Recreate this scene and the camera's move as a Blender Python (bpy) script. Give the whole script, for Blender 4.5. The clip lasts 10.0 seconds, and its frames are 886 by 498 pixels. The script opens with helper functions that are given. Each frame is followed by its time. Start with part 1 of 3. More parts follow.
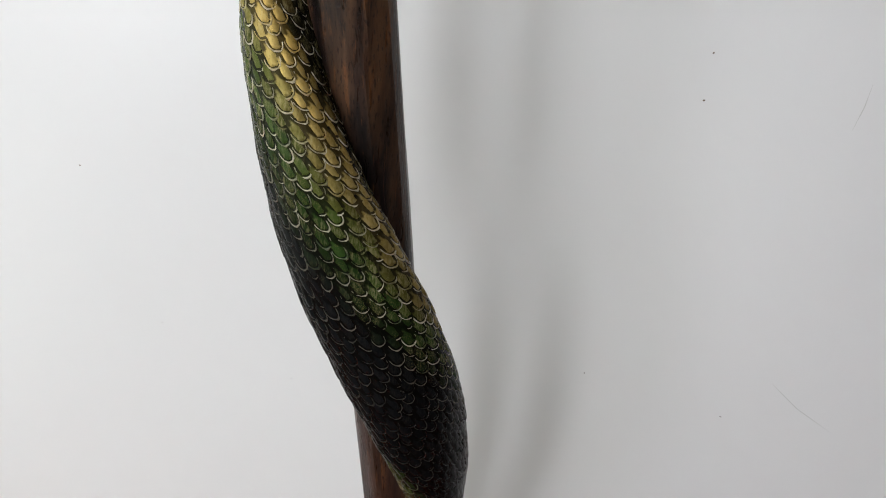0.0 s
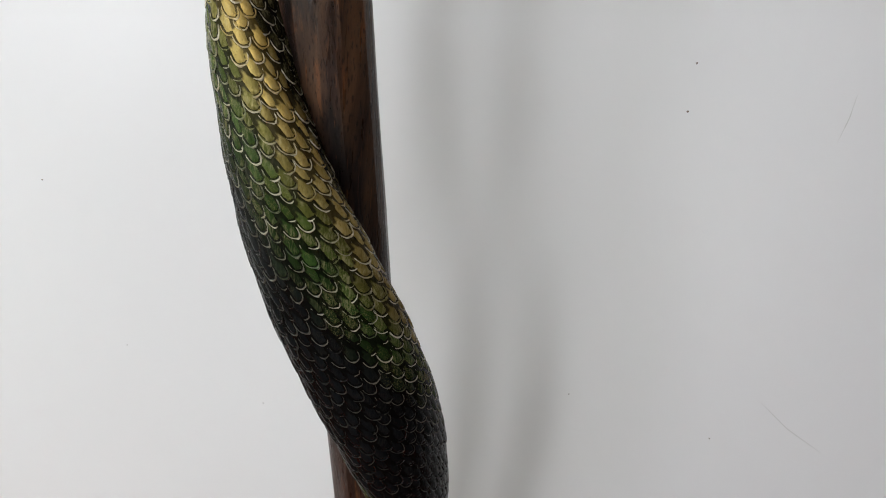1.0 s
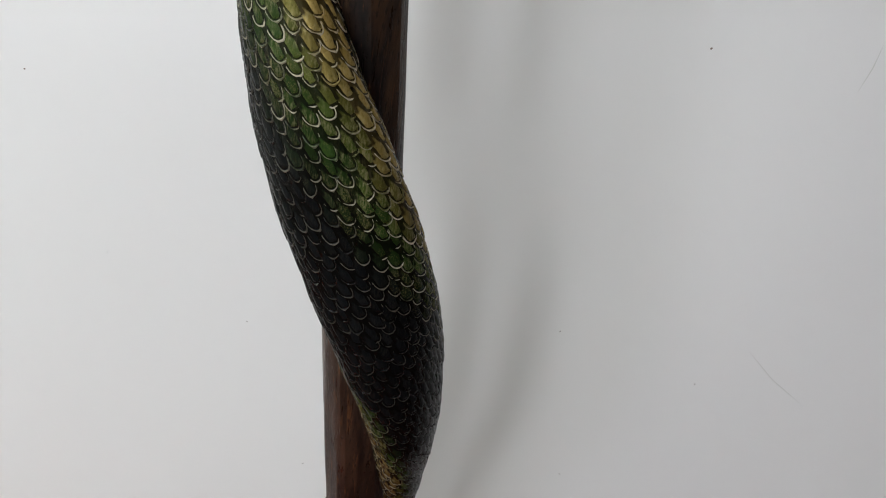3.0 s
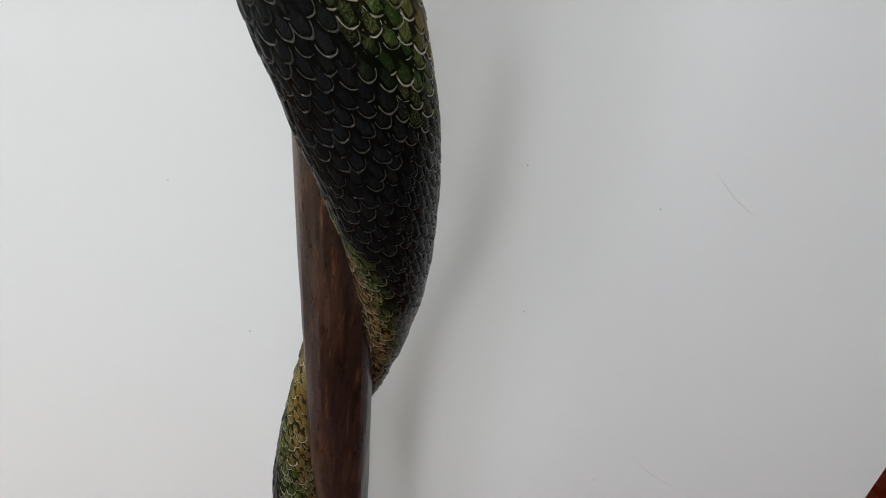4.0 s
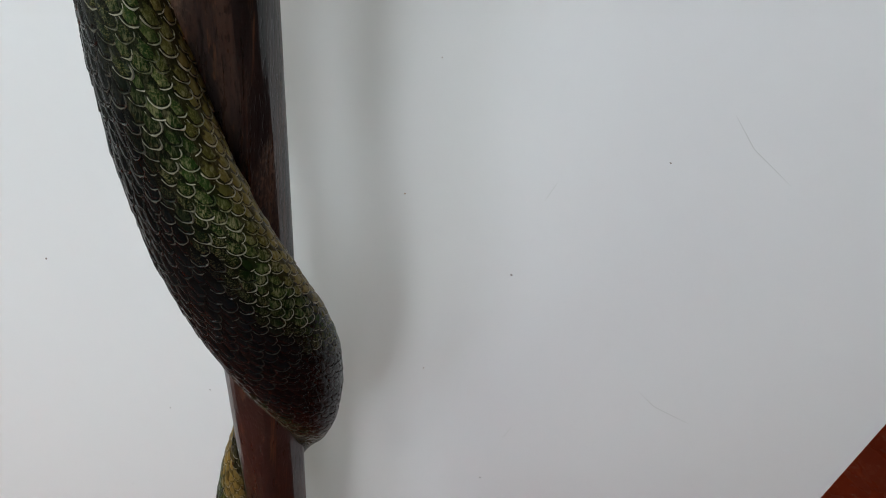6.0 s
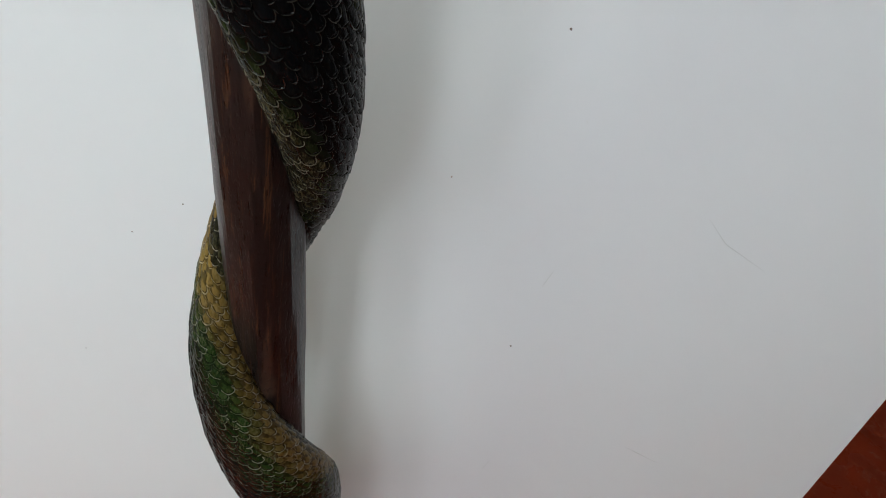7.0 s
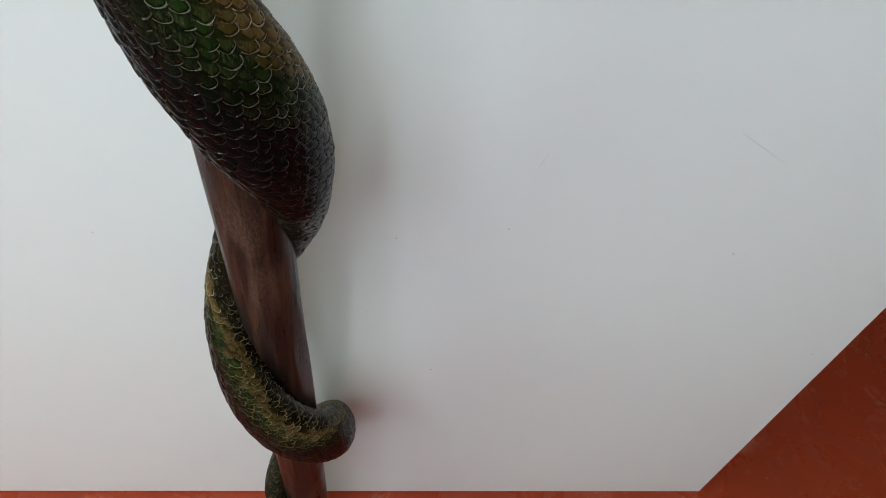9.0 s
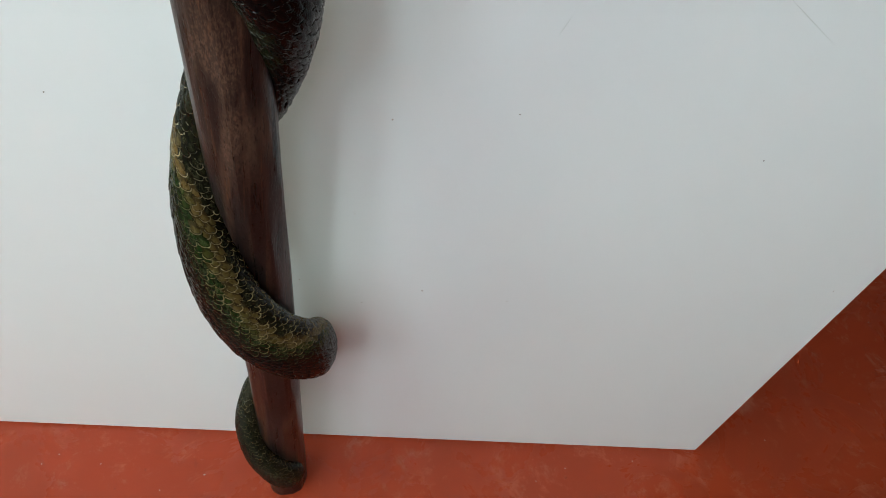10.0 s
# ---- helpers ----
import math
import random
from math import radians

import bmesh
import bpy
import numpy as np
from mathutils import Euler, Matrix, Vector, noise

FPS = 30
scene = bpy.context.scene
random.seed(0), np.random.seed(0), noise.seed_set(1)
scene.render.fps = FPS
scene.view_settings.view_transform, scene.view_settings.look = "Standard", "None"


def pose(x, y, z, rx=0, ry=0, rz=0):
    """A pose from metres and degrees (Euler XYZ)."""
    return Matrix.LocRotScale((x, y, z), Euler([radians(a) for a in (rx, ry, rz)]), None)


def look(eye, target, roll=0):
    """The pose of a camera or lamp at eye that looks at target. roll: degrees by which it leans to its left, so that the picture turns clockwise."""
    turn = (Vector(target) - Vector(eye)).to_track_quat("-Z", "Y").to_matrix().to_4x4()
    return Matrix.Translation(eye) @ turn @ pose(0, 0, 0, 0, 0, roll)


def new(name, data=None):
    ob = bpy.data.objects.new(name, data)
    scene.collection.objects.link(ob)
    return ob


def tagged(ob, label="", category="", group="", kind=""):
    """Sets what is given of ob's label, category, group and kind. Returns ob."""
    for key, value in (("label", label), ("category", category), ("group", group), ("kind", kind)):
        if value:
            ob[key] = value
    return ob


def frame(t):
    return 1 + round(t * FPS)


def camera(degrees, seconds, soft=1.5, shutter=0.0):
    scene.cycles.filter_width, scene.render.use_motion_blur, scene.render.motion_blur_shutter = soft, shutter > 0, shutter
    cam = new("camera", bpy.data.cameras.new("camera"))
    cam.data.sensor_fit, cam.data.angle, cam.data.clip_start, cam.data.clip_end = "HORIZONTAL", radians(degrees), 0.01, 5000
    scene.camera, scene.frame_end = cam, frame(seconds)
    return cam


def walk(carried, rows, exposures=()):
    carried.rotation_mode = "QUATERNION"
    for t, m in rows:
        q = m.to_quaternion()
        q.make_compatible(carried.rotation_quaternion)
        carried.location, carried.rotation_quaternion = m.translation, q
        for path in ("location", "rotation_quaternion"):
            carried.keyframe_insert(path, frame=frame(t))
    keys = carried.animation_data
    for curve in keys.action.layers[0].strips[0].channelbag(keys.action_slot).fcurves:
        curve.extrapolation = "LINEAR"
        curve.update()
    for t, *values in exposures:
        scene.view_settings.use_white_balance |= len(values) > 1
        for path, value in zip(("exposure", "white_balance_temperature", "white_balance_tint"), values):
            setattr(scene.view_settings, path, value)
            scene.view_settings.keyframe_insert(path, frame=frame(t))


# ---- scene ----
cam = camera(67.27, 10.0, soft=1.0)

# seconds, eye, target, roll
PATH = [
    (0, (0.0221, -0.3062, 1.0260), (-0.0276, -0.0269, 0.9286), 1.67),
    (0.5, (0.0208, -0.3018, 1.0250), (-0.0229, -0.0189, 0.9352), 1.18),
    (1, (0.0215, -0.2972, 1.0170), (-0.0207, -0.0126, 0.9320), 2.04),
    (1.5, (0.0267, -0.3015, 1.0140), (-0.0218, -0.0145, 0.9412), 3.56),
    (2, (0.0314, -0.3024, 0.9915), (-0.0242, -0.0133, 0.9336), 4.33),
    (3.5, (-0.0126, -0.2874, 1.0016), (-0.0097, -0.0174, 0.8707), 9.23),
    (4, (-0.0275, -0.2725, 0.9749), (0.0074, -0.0166, 0.8223), 8.79),
    (4.5, (-0.0134, -0.2500, 0.9341), (0.0234, -0.0083, 0.7603), 10.49),
    (5, (-0.0045, -0.2291, 0.8767), (0.0401, 0.0055, 0.6952), 10.08),
    (5.5, (0.0078, -0.2202, 0.8296), (0.0486, 0.0119, 0.6440), 10.42),
    (6, (0.0045, -0.2221, 0.7743), (0.0444, 0.0135, 0.5928), 10.80),
    (6.2, (-0.0098, -0.2229, 0.7324), (0.0421, 0.0202, 0.5644), 11.07),
    (7.5, (0.0115, -0.2265, 0.6329), (0.0554, 0.0017, 0.4431), 12.10),
    (8, (0.0202, -0.2088, 0.5762), (0.0594, 0.0070, 0.3715), 10.10),
    (8.5, (0.0233, -0.2086, 0.5483), (0.0618, 0.0013, 0.3375), 10.07),
    (9, (0.0230, -0.2078, 0.5148), (0.0605, -0.0079, 0.2943), 10.52),
    (9.5, (0.0222, -0.2141, 0.4924), (0.0638, -0.0162, 0.2708), 12.17),
    (10, (0.0240, -0.2167, 0.4608), (0.0687, -0.0205, 0.2383), 14.44),
]
walk(cam, [(t, look(eye, target, roll)) for t, eye, target, roll in PATH], [(0.0, -0.60, 6430, 12), (2.0, -0.71, 6430, 12), (3.5, -0.73, 6400, 11), (4.0, -0.61, 6360, 10), (5.0, -0.55, 6160, 7), (6.0, -0.45, 6090, 7), (8.0, -0.20, 5990, 2), (9.0, -0.03, 5860, 0), (10.0, 0.10, 5800, -4)])

# ---------------------------------------------------------------- world and light
world = bpy.data.worlds.new("daylight")
scene.world = world
world.use_nodes = True
wn = world.node_tree.nodes
sky = wn.new("ShaderNodeTexSky")
sky.sky_type, sky.sun_disc = "NISHITA", False
sky.sun_elevation, sky.sun_rotation = radians(35), radians(200)
wn["Background"].inputs["Strength"].default_value = 0.12
world.node_tree.links.new(sky.outputs["Color"], wn["Background"].inputs["Color"])


def window_light(name, eye, target, width, height, watts, colour):
    lamp = bpy.data.lights.new(name, "AREA")
    lamp.shape, lamp.size, lamp.size_y, lamp.energy, lamp.color = "RECTANGLE", width, height, watts, colour
    ob = new(name, lamp)
    ob.matrix_world = look(eye, target)
    return ob


ROOM = (-1.38, 2.6, -1.08, 1.9, 2.6)  # west, east, south, north, height
WIN_S = [(-1.16, -0.80, 0.84, 1.94), (-0.64, -0.34, 0.84, 1.94), (-0.20, 0.10, 0.84, 1.94)]  # unseen south casements, outer two added for fill: x from, x to, z from, z to
WIN_W = (-0.88, -0.18, 0.16, 1.36)  # west window: y from, y to, z from, z to
# middle lamp casts the staff's shadow; the outer two are added fill softening it
for w, watts in zip(WIN_S, (9.0, 7.6, 4.2)):
    window_light("south_main_or_fill_light", ((w[0] + w[1]) / 2, ROOM[2] - 0.03, 1.39), ((w[0] + w[1]) / 2 + 0.5, 0, 0.7), w[1] - w[0] - 0.04, 1.04, watts, (0.93, 0.965, 1.0))
window_light("west_window_light", (ROOM[0] - 0.03, -0.53, 0.76), (-0.1, -0.1, 0.45), 0.66, 1.16, 10.4, (0.93, 1.0, 0.84))

# ---------------------------------------------------------------- materials


class Nodes:
    """A short way to write node materials."""

    def __init__(self, name):
        self.mat = bpy.data.materials.new(name)
        self.mat.use_nodes = True
        self.tree = self.mat.node_tree
        self.bsdf = self.tree.nodes["Principled BSDF"]

    def node(self, kind, **inputs):
        n = self.tree.nodes.new(kind)
        for key, value in inputs.items():
            self.put(n.inputs[key.replace("_", " ")], value)
        return n

    def put(self, socket, value):
        if isinstance(value, bpy.types.NodeSocket):
            self.tree.links.new(value, socket)
        else:
            socket.default_value = value

    def surface(self, **inputs):
        for key, value in inputs.items():
            self.put(self.bsdf.inputs[key.replace("_", " ")], value)

    def noise(self, vector, scale, detail=4.0, rough=0.55, distort=0.0):
        n = self.node("ShaderNodeTexNoise", Vector=vector, Scale=scale, Detail=detail, Roughness=rough, Distortion=distort)
        return n.outputs["Fac"]

    def ramp(self, fac, *stops):
        n = self.tree.nodes.new("ShaderNodeValToRGB")
        self.put(n.inputs["Fac"], fac)
        while len(n.color_ramp.elements) < len(stops):
            n.color_ramp.elements.new(0.5)
        for e, (at, colour) in zip(n.color_ramp.elements, stops):
            e.position = at
            e.color = (*colour, 1) if isinstance(colour, tuple) else (colour, colour, colour, 1)
        return n.outputs["Color"]

    def mix(self, fac, a, b, blend="MIX"):
        n = self.tree.nodes.new("ShaderNodeMix")
        n.data_type, n.blend_type = "RGBA", blend
        for socket, value in ((n.inputs[0], fac), (n.inputs[6], a), (n.inputs[7], b)):
            self.put(socket, (*value, 1) if isinstance(value, tuple) and len(value) == 3 else value)
        return n.outputs[2]

    def math(self, op, a, b=0.0, c=0.0):
        n = self.tree.nodes.new("ShaderNodeMath")
        n.operation = op
        for socket, value in zip(n.inputs, (a, b, c)):
            self.put(socket, value)
        return n.outputs[0]

    def coords(self, name="Object"):
        return self.node("ShaderNodeTexCoord").outputs[name]

    def scaled(self, vector, x, y, z):
        n = self.node("ShaderNodeMapping", Vector=vector)
        n.inputs["Scale"].default_value = (x, y, z)
        return n.outputs["Vector"]

    def bump(self, height, strength, distance):
        n = self.node("ShaderNodeBump", Height=height, Strength=strength, Distance=distance)
        self.put(self.bsdf.inputs["Normal"], n.outputs["Normal"])


def mat_board():
    m = Nodes("white_laminate")
    o = m.coords()
    cloud = m.noise(o, 2.2, 3)
    base = m.mix(cloud, (0.79, 0.79, 0.775), (0.83, 0.83, 0.82))
    m.surface(Base_Color=base, Roughness=0.3, Specular_IOR_Level=0.4)
    return m.mat


def mat_floor():
    m = Nodes("red_oxide_floor")
    o = m.coords()
    big = m.noise(o, 3.0, 6, 0.6, 0.4)
    mid = m.noise(o, 14.0, 8, 0.65, 0.8)
    fine = m.noise(o, 130.0, 5, 0.7)
    c = m.mix(big, (0.32, 0.037, 0.012), (0.40, 0.054, 0.017))
    c = m.mix(m.ramp(mid, (0.45, 0.0), (0.66, 0.6)), c, (0.30, 0.046, 0.018))
    c = m.mix(m.ramp(m.noise(o, 34.0, 10, 0.75, 0.3), (0.58, 0.0), (0.70, 0.6)), c, (0.46, 0.17, 0.10))
    patch = m.ramp(m.noise(o, 9.0, 12, 0.8, 2.0), (0.52, 0.0), (0.60, 0.55))
    c = m.mix(m.math("MULTIPLY", patch, m.ramp(m.noise(o, 70.0, 8, 0.75, 0.3), (0.47, 0.0), (0.55, 0.8))), c, (0.50, 0.135, 0.07))
    c = m.mix(m.ramp(m.noise(o, 22.0, 8, 0.7, 1.5), (0.29, 0.6), (0.37, 0.0)), c, (0.19, 0.030, 0.014))
    c = m.mix(m.ramp(fine, (0.66, 0.0), (0.74, 0.55)), c, (0.17, 0.03, 0.016))
    m.surface(Base_Color=c, Roughness=m.ramp(mid, (0.3, 0.2), (0.7, 0.34)), Specular_IOR_Level=0.32)
    m.bump(m.math("ADD", m.math("MULTIPLY", mid, 1.0), m.math("MULTIPLY", fine, 0.25)), 0.25, 0.0015)
    return m.mat


def mat_wall(name, colour):
    m = Nodes(name)
    o = m.coords()
    c = m.mix(m.noise(o, 1.5, 5), colour, tuple(v * 0.93 for v in colour))
    m.surface(Base_Color=c, Roughness=0.85)
    m.bump(m.noise(o, 180.0, 4), 0.1, 0.001)
    return m.mat


def mat_shaft():
    m = Nodes("varnished_dark_wood")
    o = m.coords()
    long = m.scaled(o, 1.0, 1.0, 0.07)
    grain = m.noise(long, 420.0, 6, 0.65, 0.3)
    broad = m.noise(m.scaled(o, 1.0, 1.0, 0.16), 70.0, 5, 0.6, 0.5)
    c = m.mix(m.ramp(broad, (0.36, 0.0), (0.66, 1.0)), (0.0045, 0.0034, 0.0030), (0.019, 0.0128, 0.0112))
    streak = m.ramp(m.noise(m.scaled(o, 1.0, 1.0, 0.05), 240.0, 3, 0.5), (0.52, 0.0), (0.63, 1.0))
    c = m.mix(m.math("MULTIPLY", streak, 0.35), c, (0.085, 0.040, 0.024))
    fibre = m.ramp(m.noise(m.scaled(o, 1.0, 1.0, 0.011), 560.0, 4, 0.62, 0.35), (0.57, 0.0), (0.66, 1.0))
    worn = m.ramp(m.noise(m.scaled(o, 1.0, 1.0, 0.3), 46.0, 4, 0.5, 0.4), (0.60, 0.0), (0.68, 1.0))
    c = m.mix(m.math("MULTIPLY", worn, 0.4), c, (0.14, 0.085, 0.055))
    height = m.node("ShaderNodeSeparateXYZ", Vector=o).outputs["Z"]
    rubbed = m.math("MULTIPLY", m.ramp(height, (0.80, 0.0), (1.0, 1.0)), m.ramp(m.noise(m.scaled(o, 1.0, 1.0, 0.12), 90.0, 5, 0.6, 0.6), (0.40, 0.0), (0.62, 0.75)))
    c = m.mix(rubbed, c, (0.13, 0.065, 0.032))  # the grip is rubbed paler higher up
    c = m.mix(m.math("MULTIPLY", fibre, m.ramp(height, (0.75, 0.35), (0.98, 0.75))), c, (0.17, 0.068, 0.024))
    bare = m.math("MULTIPLY", m.ramp(height, (0.29, 0.0), (0.31, 1.0), (0.35, 1.0), (0.38, 0.0), (0.63, 0.0), (0.66, 1.0), (0.73, 1.0), (0.77, 0.0)), m.ramp(m.noise(m.scaled(o, 1.0, 1.0, 0.28), 62.0, 3, 0.5, 0.4), (0.47, 0.0), (0.56, 1.0)))
    stipple = m.ramp(m.noise(m.scaled(o, 1.0, 1.0, 0.45), 1300.0, 3, 0.65), (0.46, 0.0), (0.60, 1.0))
    c = m.mix(m.math("MULTIPLY", bare, m.math("MULTIPLY_ADD", stipple, 0.5, 0.25)), c, (0.13, 0.075, 0.050))  # varnish rubbed off in patches
    pores = m.ramp(m.noise(m.scaled(o, 1.0, 1.0, 0.22), 1500.0, 2, 0.5), (0.34, 1.0), (0.44, 0.0))
    c = m.mix(m.math("MULTIPLY", pores, 0.7), c, (0.006, 0.004, 0.003))
    c = m.mix(m.ramp(grain, (0.3, 0.45), (0.6, 0.0)), c, (0.008, 0.005, 0.004))
    m.surface(Base_Color=c, Roughness=m.ramp(grain, (0.3, 0.24), (0.7, 0.40)), Specular_IOR_Level=0.32)
    m.bump(m.math("ADD", grain, m.math("MULTIPLY", pores, -0.5)), 0.35, 0.0004)
    return m.mat


def mat_snake():
    """Hand-painted, varnished scales. UV 'body': round the body, along it; UV 'scale': along each scale and out to its edge; UV 'gap': from the scales that overlap it."""
    m = Nodes("painted_scales")
    body = m.node("ShaderNodeUVMap")
    body.uv_map = "body"
    one = m.node("ShaderNodeUVMap")
    one.uv_map = "scale"
    sb = m.node("ShaderNodeSeparateXYZ", Vector=body.outputs["UV"])
    ss = m.node("ShaderNodeSeparateXYZ", Vector=one.outputs["UV"])
    o = m.coords()
    island = m.node("ShaderNodeNewGeometry").outputs["Random Per Island"]
    wander = m.noise(m.scaled(body.outputs["UV"], 0.6, 16.0, 1.0), 4.0, 3)
    at = m.math("ADD", sb.outputs["X"], m.math("MULTIPLY_ADD", wander, 0.09, -0.045))
    at = m.math("ADD", at, m.math("MULTIPLY_ADD", island, 0.028, -0.014))
    sway = m.math("COSINE", m.math("MULTIPLY", sb.outputs["Y"], math.pi * 20.4))
    tail = m.ramp(sb.outputs["Y"], (0.84, 0.0), (0.89, 1.0))
    at = m.math("ADD", at, m.math("MULTIPLY_ADD", sway, m.ramp(sb.outputs["Y"], (0.26, 0.02), (0.34, 0.06), (0.50, 0.075)), m.math("MULTIPLY_ADD", m.ramp(sb.outputs["Y"], (0.26, 0.0), (0.45, 1.0)), -0.025, -0.005)))
    at = m.math("MULTIPLY_ADD", m.ramp(sb.outputs["Y"], (0.14, 1.0), (0.215, 0.0)), 0.055, at)
    at = m.math("MULTIPLY_ADD", tail, -0.04, at)
    at = m.math("MULTIPLY_ADD", m.ramp(sb.outputs["Y"], (0.33, 0.0), (0.36, 1.0), (0.40, 1.0), (0.44, 0.0)), -0.02, at)
    at = m.math("MULTIPLY_ADD", m.ramp(sb.outputs["Y"], (0.46, 1.0), (0.54, 0.0)), -0.035, at)
    # one coil is painted nearly all black, and lower down the bands creep up the body
    dark_coil = m.math("MULTIPLY", m.ramp(sb.outputs["Y"], (0.20, 0.0), (0.235, 1.0), (0.28, 1.0), (0.33, 0.0)), m.ramp(at, (0.34, 0.0), (0.46, 1.0)))
    at = m.math("MULTIPLY_ADD", dark_coil, -0.085, at)
    at = m.math("MULTIPLY_ADD", m.ramp(sb.outputs["Y"], (0.46, 0.0), (0.56, 0.5), (0.60, 0.5), (0.68, 1.0)), -0.02, at)
    at = m.math("MINIMUM", at, m.ramp(sb.outputs["Y"], (0.34, 0.825), (0.44, 0.95)))  # upper coils: gold, then a dark line painting the crease shade at the shaft
    spread = m.math("MULTIPLY", m.ramp(sb.outputs["Y"], (0.14, 1.0), (0.23, 0.0), (0.40, 0.0), (0.50, 0.55)), 0.38)  # less black on the topmost and the lower coils
    at = m.math("ADD", at, m.math("MULTIPLY", spread, m.math("MAXIMUM", m.math("SUBTRACT", 0.72, at), 0.0)))
    narrow = m.ramp(sb.outputs["Y"], (0.68, 0.0), (0.73, 1.0), (0.82, 1.0), (0.87, 0.5))  # near the tail the gold thins to a stripe beside black
    at = m.math("MULTIPLY_ADD", m.math("MULTIPLY", narrow, 1.6), m.math("MAXIMUM", m.math("SUBTRACT", at, 0.618), 0.0), at)
    paint = m.ramp(at, (0.06, (0.012, 0.008, 0.005)), (0.13, (0.060, 0.030, 0.009)), (0.165, (0.062, 0.036, 0.009)), (0.195, (0.018, 0.029, 0.006)), (0.24, (0.0050, 0.0056, 0.0060)),
                   (0.52, (0.0050, 0.0056, 0.0060)), (0.58, (0.008, 0.015, 0.004)), (0.64, (0.021, 0.044, 0.009)), (0.69, (0.062, 0.068, 0.014)), (0.73, (0.41, 0.295, 0.088)), (0.775, (0.36, 0.24, 0.062)), (0.815, (0.014, 0.012, 0.005)))
    paint = m.mix(1.0, paint, m.ramp(m.math("FRACT", m.math("MULTIPLY", island, 7.3)), (0.0, 0.6), (1.0, 1.0)), "MULTIPLY")
    paint = m.mix(m.math("MULTIPLY", m.ramp(sb.outputs["Y"], (0.33, 0.0), (0.39, 0.85), (0.58, 0.85)), m.ramp(at, (0.18, 1.0), (0.22, 0.0))), paint, (0.008, 0.009, 0.006))
    gain = m.math("MULTIPLY_ADD", m.ramp(sb.outputs["Y"], (0.17, 1.0), (0.24, 0.4), (0.33, 0.12), (0.38, 0.0)), 0.9, 0.84)
    strong = m.node("ShaderNodeVectorMath")
    strong.operation = "SCALE"
    m.put(strong.inputs[0], paint)
    m.put(strong.inputs["Scale"], gain)
    paint = strong.outputs[0]
    paint = m.mix(m.ramp(sb.outputs["Y"], (0.48, 0.0), (0.56, 1.0)), paint, m.mix(1.0, paint, (0.72, 0.80, 0.78), "MULTIPLY"))
    old = m.ramp(sb.outputs["Y"], (0.15, 0.0), (0.20, 0.75), (0.46, 0.8), (0.60, 0.9))
    aged = m.math("MULTIPLY", m.ramp(at, (0.66, 0.0), (0.72, 1.0), (0.785, 1.0), (0.815, 0.0)), old)
    paint = m.mix(aged, paint, m.ramp(sb.outputs["Y"], (0.19, (0.12, 0.082, 0.020)), (0.335, (0.095, 0.052, 0.013)), (0.365, (0.125, 0.098, 0.020)), (0.42, (0.19, 0.128, 0.026)), (0.56, (0.15, 0.085, 0.022)), (0.70, (0.12, 0.068, 0.018)), (0.76, (0.075, 0.046, 0.012))))
    paint = m.mix(m.math("MULTIPLY", tail, 0.9), paint, (0.013, 0.011, 0.006))
    speck = m.math("MULTIPLY", m.ramp(m.noise(o, 2400.0, 2, 0.8), (0.52, 0.0), (0.60, 1.0)), m.ramp(m.noise(o, 90.0, 3), (0.42, 0.0), (0.60, 0.28)))
    paint = m.mix(m.math("MULTIPLY", m.math("MULTIPLY", speck, m.ramp(sb.outputs["Y"], (0.36, 1.0), (0.5, 0.15))), m.ramp(at, (0.50, 0.0), (0.58, 1.0))), paint, (0.30, 0.25, 0.09))
    # dry-brushed streaks along each scale and worn, paler carved rims
    streak = m.noise(m.scaled(o, 1.0, 1.0, 0.25), 1500.0, 3, 0.7)
    rubbed = m.math("MULTIPLY", m.ramp(streak, (0.47, 0.0), (0.60, 1.0)), m.ramp(m.noise(o, 110.0, 4), (0.40, 0.0), (0.60, 0.75)))
    rubbed = m.math("MULTIPLY", rubbed, m.ramp(at, (0.17, 0.6), (0.23, 0.02), (0.54, 0.03), (0.63, 1.0)))
    rubbed = m.math("MULTIPLY", rubbed, m.ramp(sb.outputs["Y"], (0.36, 1.0), (0.5, 0.3), (0.84, 0.3), (0.88, 0.0)))
    paint = m.mix(rubbed, paint, m.mix(0.5, paint, (0.42, 0.36, 0.18)))
    paint = m.mix(m.math("MULTIPLY", m.ramp(streak, (0.28, 1.0), (0.45, 0.0)), 0.45), paint, (0.0035, 0.0034, 0.003))
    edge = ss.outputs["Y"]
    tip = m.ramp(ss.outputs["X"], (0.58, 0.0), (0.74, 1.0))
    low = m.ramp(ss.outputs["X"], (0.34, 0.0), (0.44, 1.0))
    # shade in the carved grooves, darkened into the paint
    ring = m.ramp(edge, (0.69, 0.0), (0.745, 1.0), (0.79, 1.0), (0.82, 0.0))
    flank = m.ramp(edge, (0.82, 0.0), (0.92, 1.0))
    groove_shade = m.math("MULTIPLY", low, m.mix(tip, flank, ring))
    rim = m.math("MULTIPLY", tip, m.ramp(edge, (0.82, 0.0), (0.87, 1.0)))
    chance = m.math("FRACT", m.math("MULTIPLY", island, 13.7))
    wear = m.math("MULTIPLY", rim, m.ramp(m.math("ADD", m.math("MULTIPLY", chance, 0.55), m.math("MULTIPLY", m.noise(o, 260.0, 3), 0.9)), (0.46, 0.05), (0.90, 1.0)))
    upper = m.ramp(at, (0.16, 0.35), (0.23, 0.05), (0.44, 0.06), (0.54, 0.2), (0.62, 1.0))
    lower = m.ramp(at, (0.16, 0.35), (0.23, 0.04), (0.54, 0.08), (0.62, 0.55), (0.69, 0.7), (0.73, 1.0))
